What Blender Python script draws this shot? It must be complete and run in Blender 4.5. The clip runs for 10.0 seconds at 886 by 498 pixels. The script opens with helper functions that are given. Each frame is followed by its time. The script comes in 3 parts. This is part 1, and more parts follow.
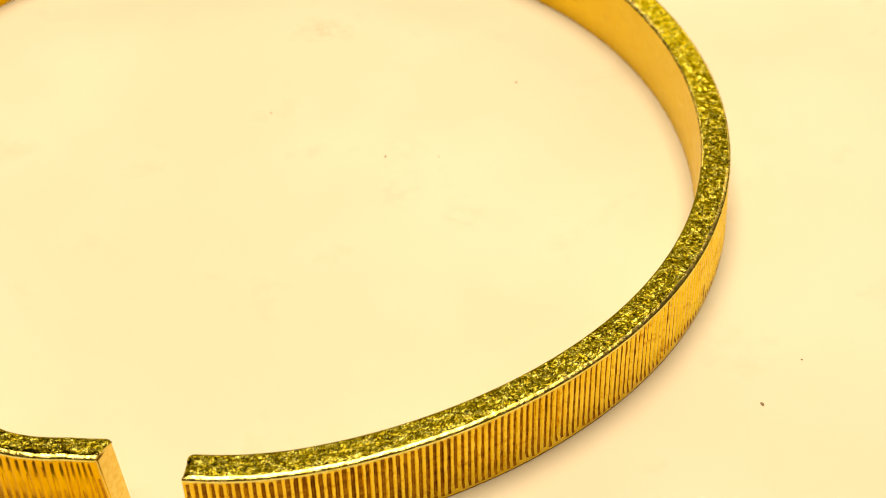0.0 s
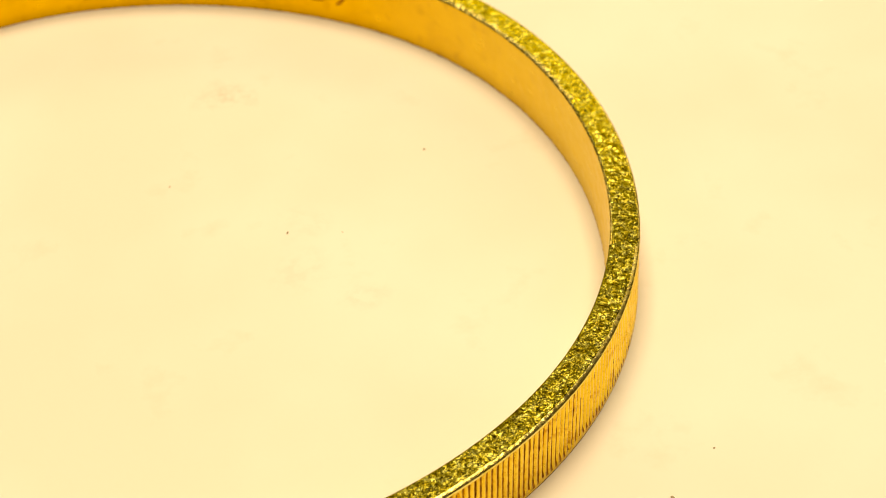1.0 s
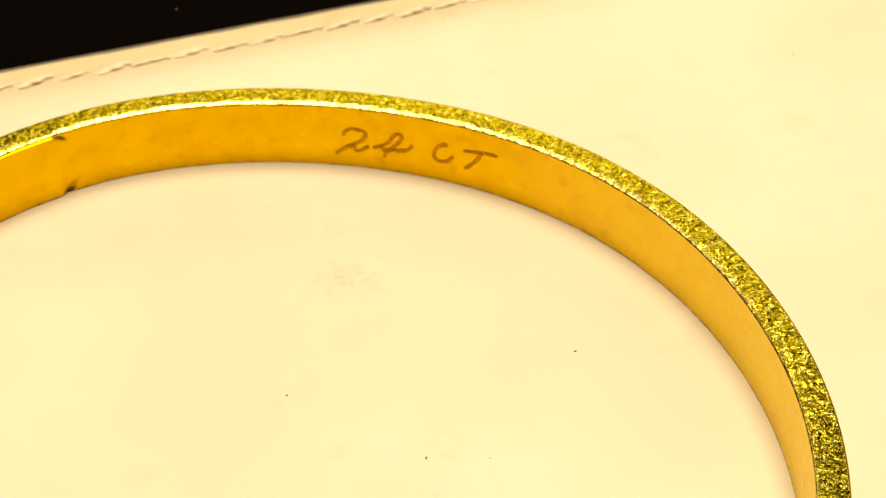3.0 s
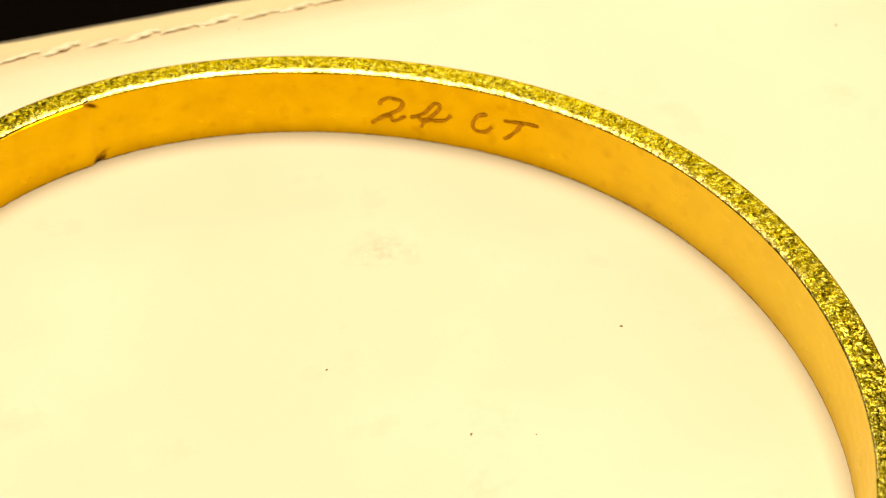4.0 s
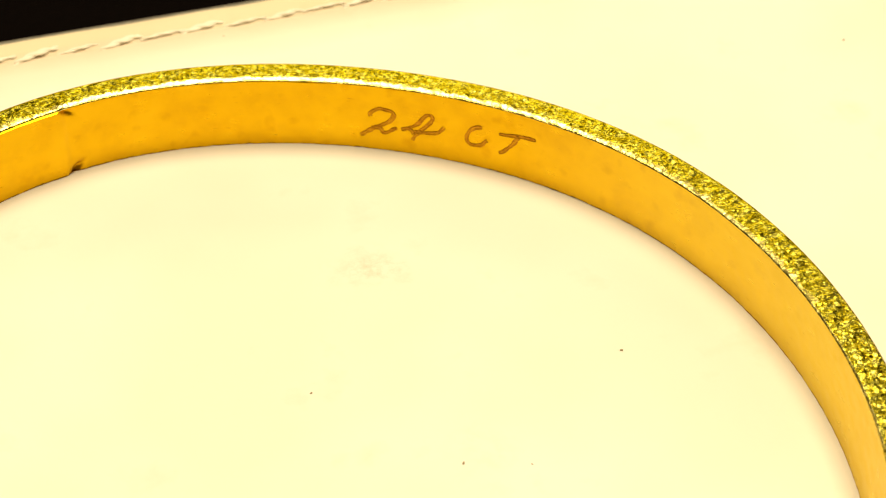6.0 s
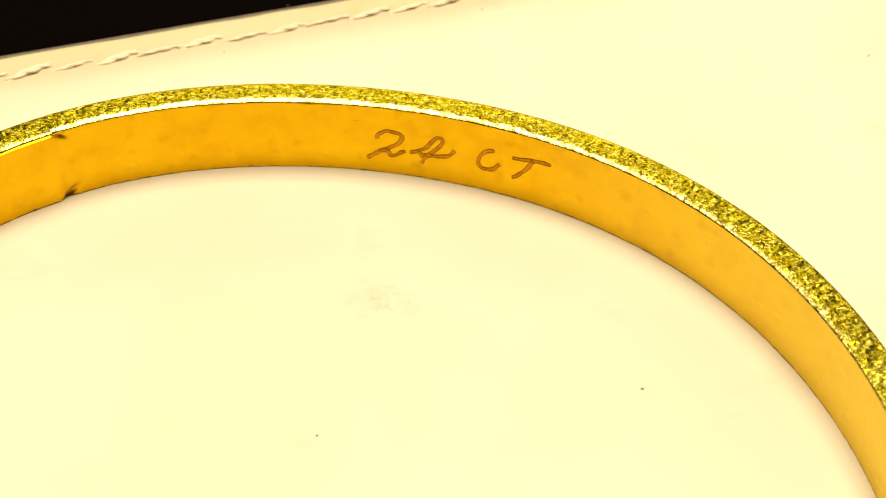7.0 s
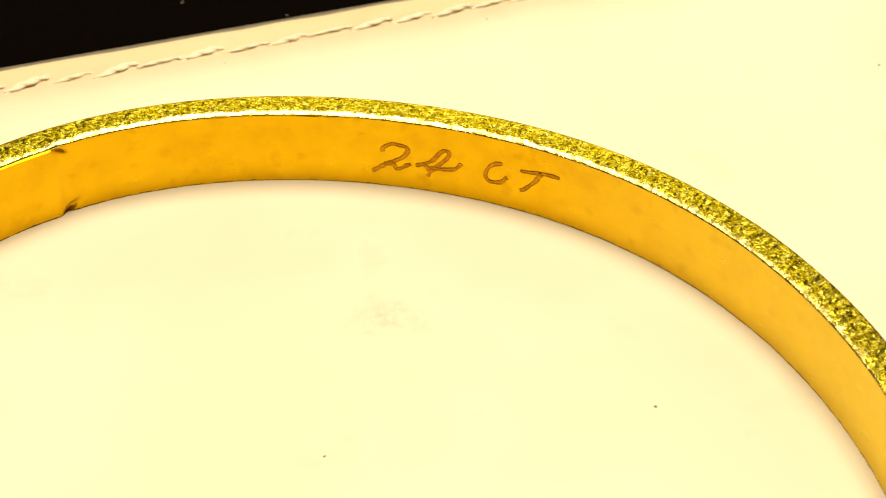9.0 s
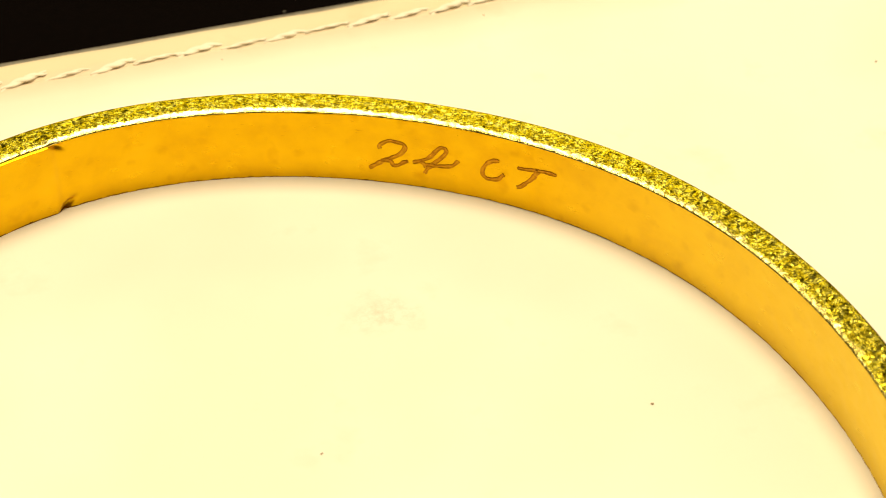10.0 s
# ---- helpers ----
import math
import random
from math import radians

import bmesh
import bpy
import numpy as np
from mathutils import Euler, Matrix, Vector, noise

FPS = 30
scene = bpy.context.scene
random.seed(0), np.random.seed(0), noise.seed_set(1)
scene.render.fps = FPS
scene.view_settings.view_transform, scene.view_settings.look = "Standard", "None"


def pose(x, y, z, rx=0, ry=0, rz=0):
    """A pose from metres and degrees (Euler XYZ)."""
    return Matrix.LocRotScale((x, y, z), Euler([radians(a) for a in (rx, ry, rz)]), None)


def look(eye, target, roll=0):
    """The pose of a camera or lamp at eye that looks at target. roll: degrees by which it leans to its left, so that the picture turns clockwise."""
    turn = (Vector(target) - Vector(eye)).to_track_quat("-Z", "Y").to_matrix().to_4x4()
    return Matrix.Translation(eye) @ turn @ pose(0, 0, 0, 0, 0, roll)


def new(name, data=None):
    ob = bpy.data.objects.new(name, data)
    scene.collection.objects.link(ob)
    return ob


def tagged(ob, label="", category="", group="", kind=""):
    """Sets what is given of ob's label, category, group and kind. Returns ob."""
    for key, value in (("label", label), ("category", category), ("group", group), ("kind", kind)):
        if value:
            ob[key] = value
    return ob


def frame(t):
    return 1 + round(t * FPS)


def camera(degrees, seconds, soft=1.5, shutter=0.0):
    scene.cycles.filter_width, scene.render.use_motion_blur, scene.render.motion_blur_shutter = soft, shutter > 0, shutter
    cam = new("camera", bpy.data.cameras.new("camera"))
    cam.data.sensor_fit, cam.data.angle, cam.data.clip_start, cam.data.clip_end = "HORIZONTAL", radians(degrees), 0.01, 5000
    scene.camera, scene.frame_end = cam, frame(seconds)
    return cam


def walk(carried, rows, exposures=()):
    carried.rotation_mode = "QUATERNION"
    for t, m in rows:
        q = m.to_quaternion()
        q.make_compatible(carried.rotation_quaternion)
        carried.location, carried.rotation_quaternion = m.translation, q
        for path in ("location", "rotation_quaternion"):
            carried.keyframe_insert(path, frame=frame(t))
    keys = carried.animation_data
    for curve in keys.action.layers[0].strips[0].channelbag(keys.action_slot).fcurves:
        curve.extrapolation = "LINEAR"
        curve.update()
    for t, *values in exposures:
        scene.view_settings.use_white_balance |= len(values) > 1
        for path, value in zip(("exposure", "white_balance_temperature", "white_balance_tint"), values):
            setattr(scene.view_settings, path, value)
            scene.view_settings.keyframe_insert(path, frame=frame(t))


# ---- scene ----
MM = 0.001

# ---- camera: seconds, eye in mm, yaw, pitch, roll in degrees ----
cam = camera(29.8, 10.0, soft=0.75)
ROWS = [
    (0, 13.13, -86.79, 71.12, 1.179, -42.006, -1.132),
    (0.5, 17.16, -84.75, 71.50, 0.109, -41.720, -1.134),
    (1, 16.90, -80.20, 72.69, -0.571, -42.313, -1.019),
    (1.5, 16.10, -74.26, 74.35, -1.890, -43.670, -0.745),
    (2, 14.25, -67.93, 72.67, -0.747, -42.895, -1.270),
    (2.5, 10.22, -62.27, 70.43, -1.162, -42.707, -0.324),
    (3, 7.77, -61.01, 72.19, -0.663, -41.921, -0.098),
    (3.2, 6.85, -60.98, 71.24, -0.558, -42.100, -0.023),
    (4.3, 4.87, -59.17, 69.85, -0.933, -42.627, 0.374),
    (4.5, 5.06, -59.46, 69.41, -0.598, -42.180, 0.436),
    (5, 5.43, -61.58, 68.47, -0.853, -40.758, 0.440),
    (5.2, 5.94, -61.55, 68.62, -0.673, -40.809, 0.387),
    (6.3, 3.95, -53.64, 65.83, -1.841, -42.187, 1.717),
    (6.5, 3.81, -52.76, 65.48, -1.788, -42.217, 1.712),
    (7, 3.81, -50.96, 65.65, -1.772, -42.349, 1.567),
    (7.5, 2.79, -49.30, 65.27, -2.117, -42.244, 1.835),
    (8, 2.81, -48.37, 64.89, -2.346, -42.571, 1.970),
    (8.5, 2.82, -48.36, 64.39, -2.475, -42.400, 1.876),
    (9, 2.95, -49.30, 64.87, -2.145, -42.155, 1.587),
    (9.5, 2.93, -49.32, 65.01, -2.135, -42.304, 1.540),
    (10, 2.93, -49.14, 65.12, -2.308, -42.426, 1.696),
]
PATH = []
for t, ex, ey, ez, yaw, pitch, roll in ROWS:
    ya, pi = radians(yaw), radians(pitch)
    eye = Vector((ex, ey, ez)) * MM
    ahead = Vector((-math.sin(ya) * math.cos(pi), math.cos(ya) * math.cos(pi), math.sin(pi)))
    PATH.append((t, look(eye, eye + ahead * 0.1, roll)))
EXPOSURES = [(0.0, -0.18, 7180, 17), (2.0, -0.18, 7210, 17), (3.0, -0.14, 7190, 16), (3.2, -0.1, 7090, 15), (4.3, -0.02, 6680, 13), (4.5, 0.04, 6500, 12), (5.2, 0.04, 6500, 12), (6.3, 0.03, 6600, 13), (10.0, 0.03, 6650, 13)]
walk(cam, PATH, EXPOSURES)
cam.data.dof.use_dof = True
cam.data.dof.focus_distance = 0.095
cam.data.dof.aperture_fstop = 82.0

# ---- light: a broad warm panel in the ceiling of a closed room ----
world = bpy.data.worlds.new("room_air")
scene.world = world
world.use_nodes = True
world.node_tree.nodes["Background"].inputs[0].default_value = (0.9, 0.75, 0.5, 1)
world.node_tree.nodes["Background"].inputs[1].default_value = 0.02

LAMP_AT = (0.0, 0.13, 1.62)
LAMP_COLOUR = (1.0, 0.825, 0.505)
lamp = new("ceiling_panel_light", bpy.data.lights.new("ceiling_panel_light", "AREA"))
lamp.data.shape, lamp.data.size, lamp.data.size_y = "RECTANGLE", 0.85, 0.85
lamp.data.energy, lamp.data.color = 38.5, LAMP_COLOUR
lamp.matrix_world = Matrix.Translation(LAMP_AT)

# added lamp without a seen source, to brighten the rim's back
ADDED_LAMP_AT = (0.1, 2.02, 1.06)
added_lamp = new("added_panel_light", bpy.data.lights.new("added_panel_light", "AREA"))
added_lamp.data.shape, added_lamp.data.size, added_lamp.data.size_y = "RECTANGLE", 1.6, 0.63
added_lamp.data.energy, added_lamp.data.color = 12.5, LAMP_COLOUR
added_lamp.matrix_world = look(ADDED_LAMP_AT, (0.1, 0.0, 1.06))


# ---- materials ----
def material(name):
    m = bpy.data.materials.new(name)
    m.use_nodes = True
    tree = m.node_tree
    return m, tree, tree.nodes["Principled BSDF"]


def node(tree, kind, **values):
    n = tree.nodes.new(kind)
    for key, value in values.items():
        n.inputs[key.replace("_", " ")].default_value = value
    return n


def coords(tree, scale=(1, 1, 1)):
    c = tree.nodes.new("ShaderNodeTexCoord")
    m = node(tree, "ShaderNodeMapping", Scale=scale)
    tree.links.new(c.outputs["Object"], m.inputs["Vector"])
    return m.outputs["Vector"]


def along_band(tree, stretch):
    # metres along and across the band, from the mesh's own layout
    c = tree.nodes.new("ShaderNodeTexCoord")
    m = node(tree, "ShaderNodeMapping", Scale=(stretch, 1, 1))
    tree.links.new(c.outputs["UV"], m.inputs["Vector"])
    return m.outputs["Vector"]


def noise_tex(tree, vector, scale, detail=3.0, rough=0.55):
    n = node(tree, "ShaderNodeTexNoise", Scale=scale, Detail=detail, Roughness=rough)
    tree.links.new(vector, n.inputs["Vector"])
    return n.outputs["Fac"]


def ramp(tree, fac, stops):
    r = tree.nodes.new("ShaderNodeValToRGB")
    e = r.color_ramp.elements
    while len(e) < len(stops):
        e.new(0.5)
    for k, (at, col) in enumerate(stops):
        e[k].position, e[k].color = at, (*col, 1) if len(col) == 3 else col
    tree.links.new(fac, r.inputs["Fac"])
    return r.outputs["Color"]


def bump(tree, height, strength, distance, below=None):
    b = node(tree, "ShaderNodeBump", Strength=strength, Distance=distance)
    tree.links.new(height, b.inputs["Height"])
    if below:
        tree.links.new(below, b.inputs["Normal"])
    return b.outputs["Normal"]


def grey(v):
    return (v, v, v)


def math_node(tree, operation, a, b, c=0.0):
    n = tree.nodes.new("ShaderNodeMath")
    n.operation = operation
    for k, value in enumerate((a, b, c)):
        if isinstance(value, float):
            n.inputs[k].default_value = value
        else:
            tree.links.new(value, n.inputs[k])
    return n.outputs[0]


def satin_gold():
    m, tree, p = material("satin_gold")
    v = coords(tree)
    flat = coords(tree, (1, 1, 3))
    p.inputs["Metallic"].default_value = 1
    p.inputs["Specular Tint"].default_value = (1.0, 0.95, 0.8, 1)
    p.inputs["Coat Weight"].default_value = 0.02
    p.inputs["Coat Roughness"].default_value = 0.2
    col = ramp(tree, noise_tex(tree, v, 420, 5), [(0.28, (0.73, 0.41, 0.005)), (0.5, (0.815, 0.485, 0.005)), (0.74, (0.86, 0.525, 0.007))])
    spot = ramp(tree, noise_tex(tree, v, 800, 2, 0.4), [(0.6, grey(1)), (0.8, (0.84, 0.75, 0.6))])
    mix = node(tree, "ShaderNodeMixRGB", Fac=1.0)
    mix.blend_type = "MULTIPLY"
    tree.links.new(col, mix.inputs["Color1"])
    tree.links.new(spot, mix.inputs["Color2"])
    # one stretch of the wall is paler: its grazing reflection put into the colour
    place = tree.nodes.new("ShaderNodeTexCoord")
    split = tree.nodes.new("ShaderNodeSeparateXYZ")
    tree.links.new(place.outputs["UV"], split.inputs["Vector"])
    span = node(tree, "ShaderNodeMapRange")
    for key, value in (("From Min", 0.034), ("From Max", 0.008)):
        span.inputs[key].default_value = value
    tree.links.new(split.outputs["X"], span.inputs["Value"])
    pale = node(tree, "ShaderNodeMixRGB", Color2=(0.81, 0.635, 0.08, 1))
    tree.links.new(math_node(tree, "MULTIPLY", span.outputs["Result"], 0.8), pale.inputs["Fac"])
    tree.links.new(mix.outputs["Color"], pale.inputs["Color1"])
    hair = ramp(tree, noise_tex(tree, along_band(tree, 0.16), 7000, 2, 0.5), [(0.71, grey(1)), (0.82, (0.7, 0.52, 0.36))])
    lined = node(tree, "ShaderNodeMixRGB", Fac=1.0)
    lined.blend_type = "MULTIPLY"
    tree.links.new(pale.outputs["Color"], lined.inputs["Color1"])
    tree.links.new(hair, lined.inputs["Color2"])
    tree.links.new(lined.outputs["Color"], p.inputs["Base Color"])
    tree.links.new(ramp(tree, noise_tex(tree, flat, 700, 4), [(0.3, grey(0.26)), (0.7, grey(0.42))]), p.inputs["Roughness"])
    n = bump(tree, noise_tex(tree, flat, 2600, 4), 0.25, 0.00002)
    tree.links.new(n, p.inputs["Normal"])
    return m


def frosted_gold():
    m, tree, p = material("frosted_gold")
    v = along_band(tree, 0.85)
    p.inputs["Metallic"].default_value = 1
    p.inputs["Specular Tint"].default_value = (0.85, 0.78, 0.16, 1)
    col = ramp(tree, noise_tex(tree, v, 2400, 4, 0.65), [(0.34, (0.34, 0.24, 0.012)), (0.5, (0.54, 0.45, 0.034)), (0.68, (0.9, 0.81, 0.19))])
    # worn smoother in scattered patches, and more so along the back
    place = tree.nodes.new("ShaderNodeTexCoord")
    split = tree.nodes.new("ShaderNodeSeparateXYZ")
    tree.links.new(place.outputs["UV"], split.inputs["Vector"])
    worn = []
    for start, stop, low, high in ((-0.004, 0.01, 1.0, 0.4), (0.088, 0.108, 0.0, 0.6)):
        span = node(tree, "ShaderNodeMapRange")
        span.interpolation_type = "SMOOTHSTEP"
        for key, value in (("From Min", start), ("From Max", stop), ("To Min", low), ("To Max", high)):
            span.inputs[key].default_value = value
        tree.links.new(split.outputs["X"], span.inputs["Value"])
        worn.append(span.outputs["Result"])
    patch = ramp(tree, noise_tex(tree, v, 380, 2, 0.5), [(0.3, grey(0.3)), (0.42, grey(1))])
    keen = math_node(tree, "MULTIPLY", math_node(tree, "ADD", worn[0], worn[1]), patch)
    grain = ramp(tree, noise_tex(tree, v, 4200, 3), [(0.3, grey(0.07)), (0.7, grey(0.22))])
    rough = math_node(tree, "ADD", grain, math_node(tree, "MULTIPLY_ADD", keen, -0.16, 0.16))
    tree.links.new(rough, p.inputs["Roughness"])
    # the front is multiplied down to olive: its dimmer reflection put into the colour
    front_dim = ramp(tree, math_node(tree, "ADD", worn[0], worn[1]), [(0.4, (0.95, 1.0, 0.85)), (1.0, (0.46, 0.5, 0.54))])
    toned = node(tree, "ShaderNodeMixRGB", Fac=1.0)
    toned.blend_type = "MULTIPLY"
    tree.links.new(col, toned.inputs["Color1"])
    tree.links.new(front_dim, toned.inputs["Color2"])
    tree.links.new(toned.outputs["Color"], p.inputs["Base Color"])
    normal = bump(tree, noise_tex(tree, v, 5200, 4, 0.65), 0.5, 0.0001)
    tree.links.new(math_node(tree, "MULTIPLY", keen, 0.55), normal.node.inputs["Strength"])
    for scale, amount in ((7500.0, 0.44), (16000.0, 0.62)):
        cell = node(tree, "ShaderNodeTexVoronoi", Scale=scale, Randomness=1.0)
        tree.links.new(v, cell.inputs["Vector"])
        shift = node(tree, "ShaderNodeVectorMath")
        shift.operation = "SUBTRACT"
        tree.links.new(cell.outputs["Color"], shift.inputs[0])
        shift.inputs[1].default_value = (0.5, 0.5, 0.5)
        keep = node(tree, "ShaderNodeVectorMath")
        keep.operation = "SCALE"
        tree.links.new(shift.outputs["Vector"], keep.inputs[0])
        tree.links.new(keen, keep.inputs["Scale"])
        tilt = node(tree, "ShaderNodeVectorMath")
        tilt.operation = "MULTIPLY_ADD"
        tree.links.new(keep.outputs["Vector"], tilt.inputs[0])
        tilt.inputs[1].default_value = (amount, amount, amount * 0.5)
        tree.links.new(normal, tilt.inputs[2])
        unit = node(tree, "ShaderNodeVectorMath")
        unit.operation = "NORMALIZE"
        tree.links.new(tilt.outputs["Vector"], unit.inputs[0])
        normal = unit.outputs["Vector"]
    tree.links.new(normal, p.inputs["Normal"])
    return m


def reeded_gold():
    m, tree, p = material("reeded_gold")
    v = coords(tree)
    p.inputs["Metallic"].default_value = 1
    col = ramp(tree, noise_tex(tree, v, 500, 4), [(0.3, (0.82, 0.55, 0.025)), (0.7, (0.94, 0.69, 0.06))])
    stain = ramp(tree, noise_tex(tree, coords(tree, (1, 1, 2.2)), 750, 5, 0.65), [(0.54, grey(1)), (0.66, (0.76, 0.6, 0.42)), (0.78, (0.42, 0.26, 0.14))])
    mix = node(tree, "ShaderNodeMixRGB", Fac=1.0)
    mix.blend_type = "MULTIPLY"
    tree.links.new(col, mix.inputs["Color1"])
    tree.links.new(stain, mix.inputs["Color2"])
    tree.links.new(mix.outputs["Color"], p.inputs["Base Color"])
    tree.links.new(ramp(tree, noise_tex(tree, v, 1800, 3), [(0.3, grey(0.15)), (0.7, grey(0.3))]), p.inputs["Roughness"])
    n = bump(tree, noise_tex(tree, coords(tree, (1, 1, 0.6)), 5000, 4, 0.65), 0.5, 0.00006)
    tree.links.new(n, p.inputs["Normal"])
    return m


def polished_gold():
    m, tree, p = material("polished_gold")
    v = coords(tree)
    p.inputs["Metallic"].default_value = 1
    p.inputs["Specular Tint"].default_value = (0.85, 0.74, 0.3, 1)
    tree.links.new(ramp(tree, noise_tex(tree, v, 1500, 4), [(0.3, (0.84, 0.7, 0.12)), (0.7, (0.97, 0.88, 0.34))]), p.inputs["Base Color"])
    tree.links.new(ramp(tree, noise_tex(tree, v, 2500, 3), [(0.3, grey(0.16)), (0.7, grey(0.34))]), p.inputs["Roughness"])
    tree.links.new(bump(tree, noise_tex(tree, v, 6500, 4, 0.65), 0.42, 0.00005), p.inputs["Normal"])
    return m


def scratched_gold(name, dark, light):
    m, tree, p = material(name)
    v = coords(tree)
    p.inputs["Metallic"].default_value = 1
    tree.links.new(ramp(tree, noise_tex(tree, v, 3000, 3), [(0.3, dark), (0.7, light)]), p.inputs["Base Color"])
    p.inputs["Roughness"].default_value = 0.45
    tree.links.new(bump(tree, noise_tex(tree, v, 9000, 3), 0.5, 0.00005), p.inputs["Normal"])
    return m


RUB_MARKS = ((0.0038, -0.0457, 0.0022, 0.13), (0.0023, -0.0502, 0.0024, 0.14), (0.0056, -0.0539, 0.0018, 0.18), (0.0004, -0.0303, 0.0016, 0.22),
             (0.0024, -0.0302, 0.0022, 0.5))


def white_leather(name, light, dark):
    m, tree, p = material(name)
    v = coords(tree)
    big = ramp(tree, noise_tex(tree, v, 38, 3), [(0.38, dark), (0.6, light)])
    smudge = ramp(tree, noise_tex(tree, v, 150, 5, 0.6), [(0.6, grey(1)), (0.8, (0.92, 0.89, 0.85))])
    mix = node(tree, "ShaderNodeMixRGB", Fac=1.0)
    mix.blend_type = "MULTIPLY"
    tree.links.new(big, mix.inputs["Color1"])
    tree.links.new(smudge, mix.inputs["Color2"])
    # shade of the sloping border along the seam, put into the leather's colour
    split = tree.nodes.new("ShaderNodeSeparateXYZ")
    tree.links.new(v, split.inputs["Vector"])
    wander = node(tree, "ShaderNodeMath")
    wander.operation = "MULTIPLY_ADD"
    tree.links.new(noise_tex(tree, v, 90, 4), wander.inputs[0])
    wander.inputs[1].default_value = 0.002
    tree.links.new(split.outputs["Y"], wander.inputs[2])
    span = node(tree, "ShaderNodeMapRange")
    span.inputs["From Min"].default_value, span.inputs["From Max"].default_value = -0.0085, 0.001
    tree.links.new(wander.outputs[0], span.inputs["Value"])
    border = ramp(tree, span.outputs["Result"], [(0.2, grey(1)), (0.45, (0.96, 0.92, 0.87)), (0.66, (0.85, 0.755, 0.65)), (0.7, (0.85, 0.76, 0.64)), (0.77, (0.87, 0.8, 0.63)), (1.0, (0.88, 0.81, 0.63))])
    seam_shaded = node(tree, "ShaderNodeMixRGB", Fac=1.0)
    seam_shaded.blend_type = "MULTIPLY"
    tree.links.new(mix.outputs["Color"], seam_shaded.inputs["Color1"])
    tree.links.new(border, seam_shaded.inputs["Color2"])
    # a few faint rub marks: centre and reach in the pad's own metres
    last = seam_shaded.outputs["Color"]
    wobble = node(tree, "ShaderNodeTexNoise", Scale=420.0, Detail=4.0)
    tree.links.new(v, wobble.inputs["Vector"])
    push = node(tree, "ShaderNodeVectorMath")
    push.operation = "MULTIPLY_ADD"
    tree.links.new(wobble.outputs["Color"], push.inputs[0])
    push.inputs[1].default_value = (0.0035, 0.0035, 0.0)
    tree.links.new(v, push.inputs[2])
    patchy = noise_tex(tree, v, 900, 4, 0.65)
    for x, y, reach, strength in RUB_MARKS:
        far = node(tree, "ShaderNodeVectorMath")
        far.operation = "DISTANCE"
        tree.links.new(push.outputs["Vector"], far.inputs[0])
        far.inputs[1].default_value = (x + 0.00175, y + 0.00175, 0.0)
        near = node(tree, "ShaderNodeMapRange")
        near.inputs["From Min"].default_value, near.inputs["From Max"].default_value = reach, reach * 0.2
        near.inputs["To Max"].default_value = strength
        tree.links.new(far.outputs["Value"], near.inputs["Value"])
        amount = node(tree, "ShaderNodeMath")
        amount.operation = "MULTIPLY"
        tree.links.new(near.outputs["Result"], amount.inputs[0])
        tree.links.new(ramp(tree, patchy, [(0.42, grey(0)), (0.62, grey(1))]), amount.inputs[1])
        mark = node(tree, "ShaderNodeMixRGB")
        mark.blend_type = "MULTIPLY"
        mark.inputs["Color2"].default_value = (0.6, 0.58, 0.5, 1)
        tree.links.new(amount.outputs[0], mark.inputs["Fac"])
        tree.links.new(last, mark.inputs["Color1"])
        last = mark.outputs["Color"]
    tree.links.new(last, p.inputs["Base Color"])
    p.inputs["Roughness"].default_value = 0.5
    p.inputs["Specular IOR Level"].default_value = 0.35
    fine = bump(tree, noise_tex(tree, v, 900, 4), 0.12, 0.0001)
    tree.links.new(fine, p.inputs["Normal"])
    return m


def plain(name, a, b, rough, scale):
    m, tree, p = material(name)
    v = coords(tree)
    fac = noise_tex(tree, v, scale, 4)
    tree.links.new(ramp(tree, fac, [(0.3, a), (0.7, b)]), p.inputs["Base Color"])
    p.inputs["Roughness"].default_value = rough
    tree.links.new(bump(tree, fac, 0.1, 0.1 / scale), p.inputs["Normal"])
    return m


# brown gold that paints in the shade of grooves and foot
def shaded_gold():
    m, tree, p = material("shaded_gold")
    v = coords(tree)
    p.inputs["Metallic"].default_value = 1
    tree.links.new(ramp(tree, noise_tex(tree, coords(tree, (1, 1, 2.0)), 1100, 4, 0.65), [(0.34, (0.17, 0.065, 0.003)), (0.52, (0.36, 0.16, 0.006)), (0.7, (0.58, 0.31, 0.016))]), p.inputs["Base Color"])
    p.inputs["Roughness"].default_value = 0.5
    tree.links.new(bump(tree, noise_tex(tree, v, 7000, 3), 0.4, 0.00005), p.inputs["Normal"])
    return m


SATIN, FROSTED, REEDED, SHADED, POLISHED = satin_gold(), frosted_gold(), reeded_gold(), shaded_gold(), polished_gold()
SCRATCHED = scratched_gold("scratched_gold", (0.4, 0.16, 0.008), (0.66, 0.32, 0.015))
CUT = scratched_gold("cut_gold", (0.86, 0.62, 0.12), (0.95, 0.78, 0.26))
CHANNEL = scratched_gold("channel_gold", (0.46, 0.21, 0.008), (0.68, 0.35, 0.012))
LEATHER = white_leather("white_leather", (0.86, 0.845, 0.78), (0.845, 0.79, 0.705))
THREAD = plain("cotton_thread", (0.8, 0.77, 0.66), (0.86, 0.83, 0.73), 0.6, 4000)
BOARD = plain("grey_board", (0.13, 0.12, 0.1), (0.2, 0.19, 0.16), 0.7, 900)
BLACK = plain("black_cloth", (0.0009, 0.0004, 0.0003), (0.0018, 0.0008, 0.0006), 0.8, 1500)
BLACK.node_tree.nodes["Principled BSDF"].inputs["Specular IOR Level"].default_value = 0.02
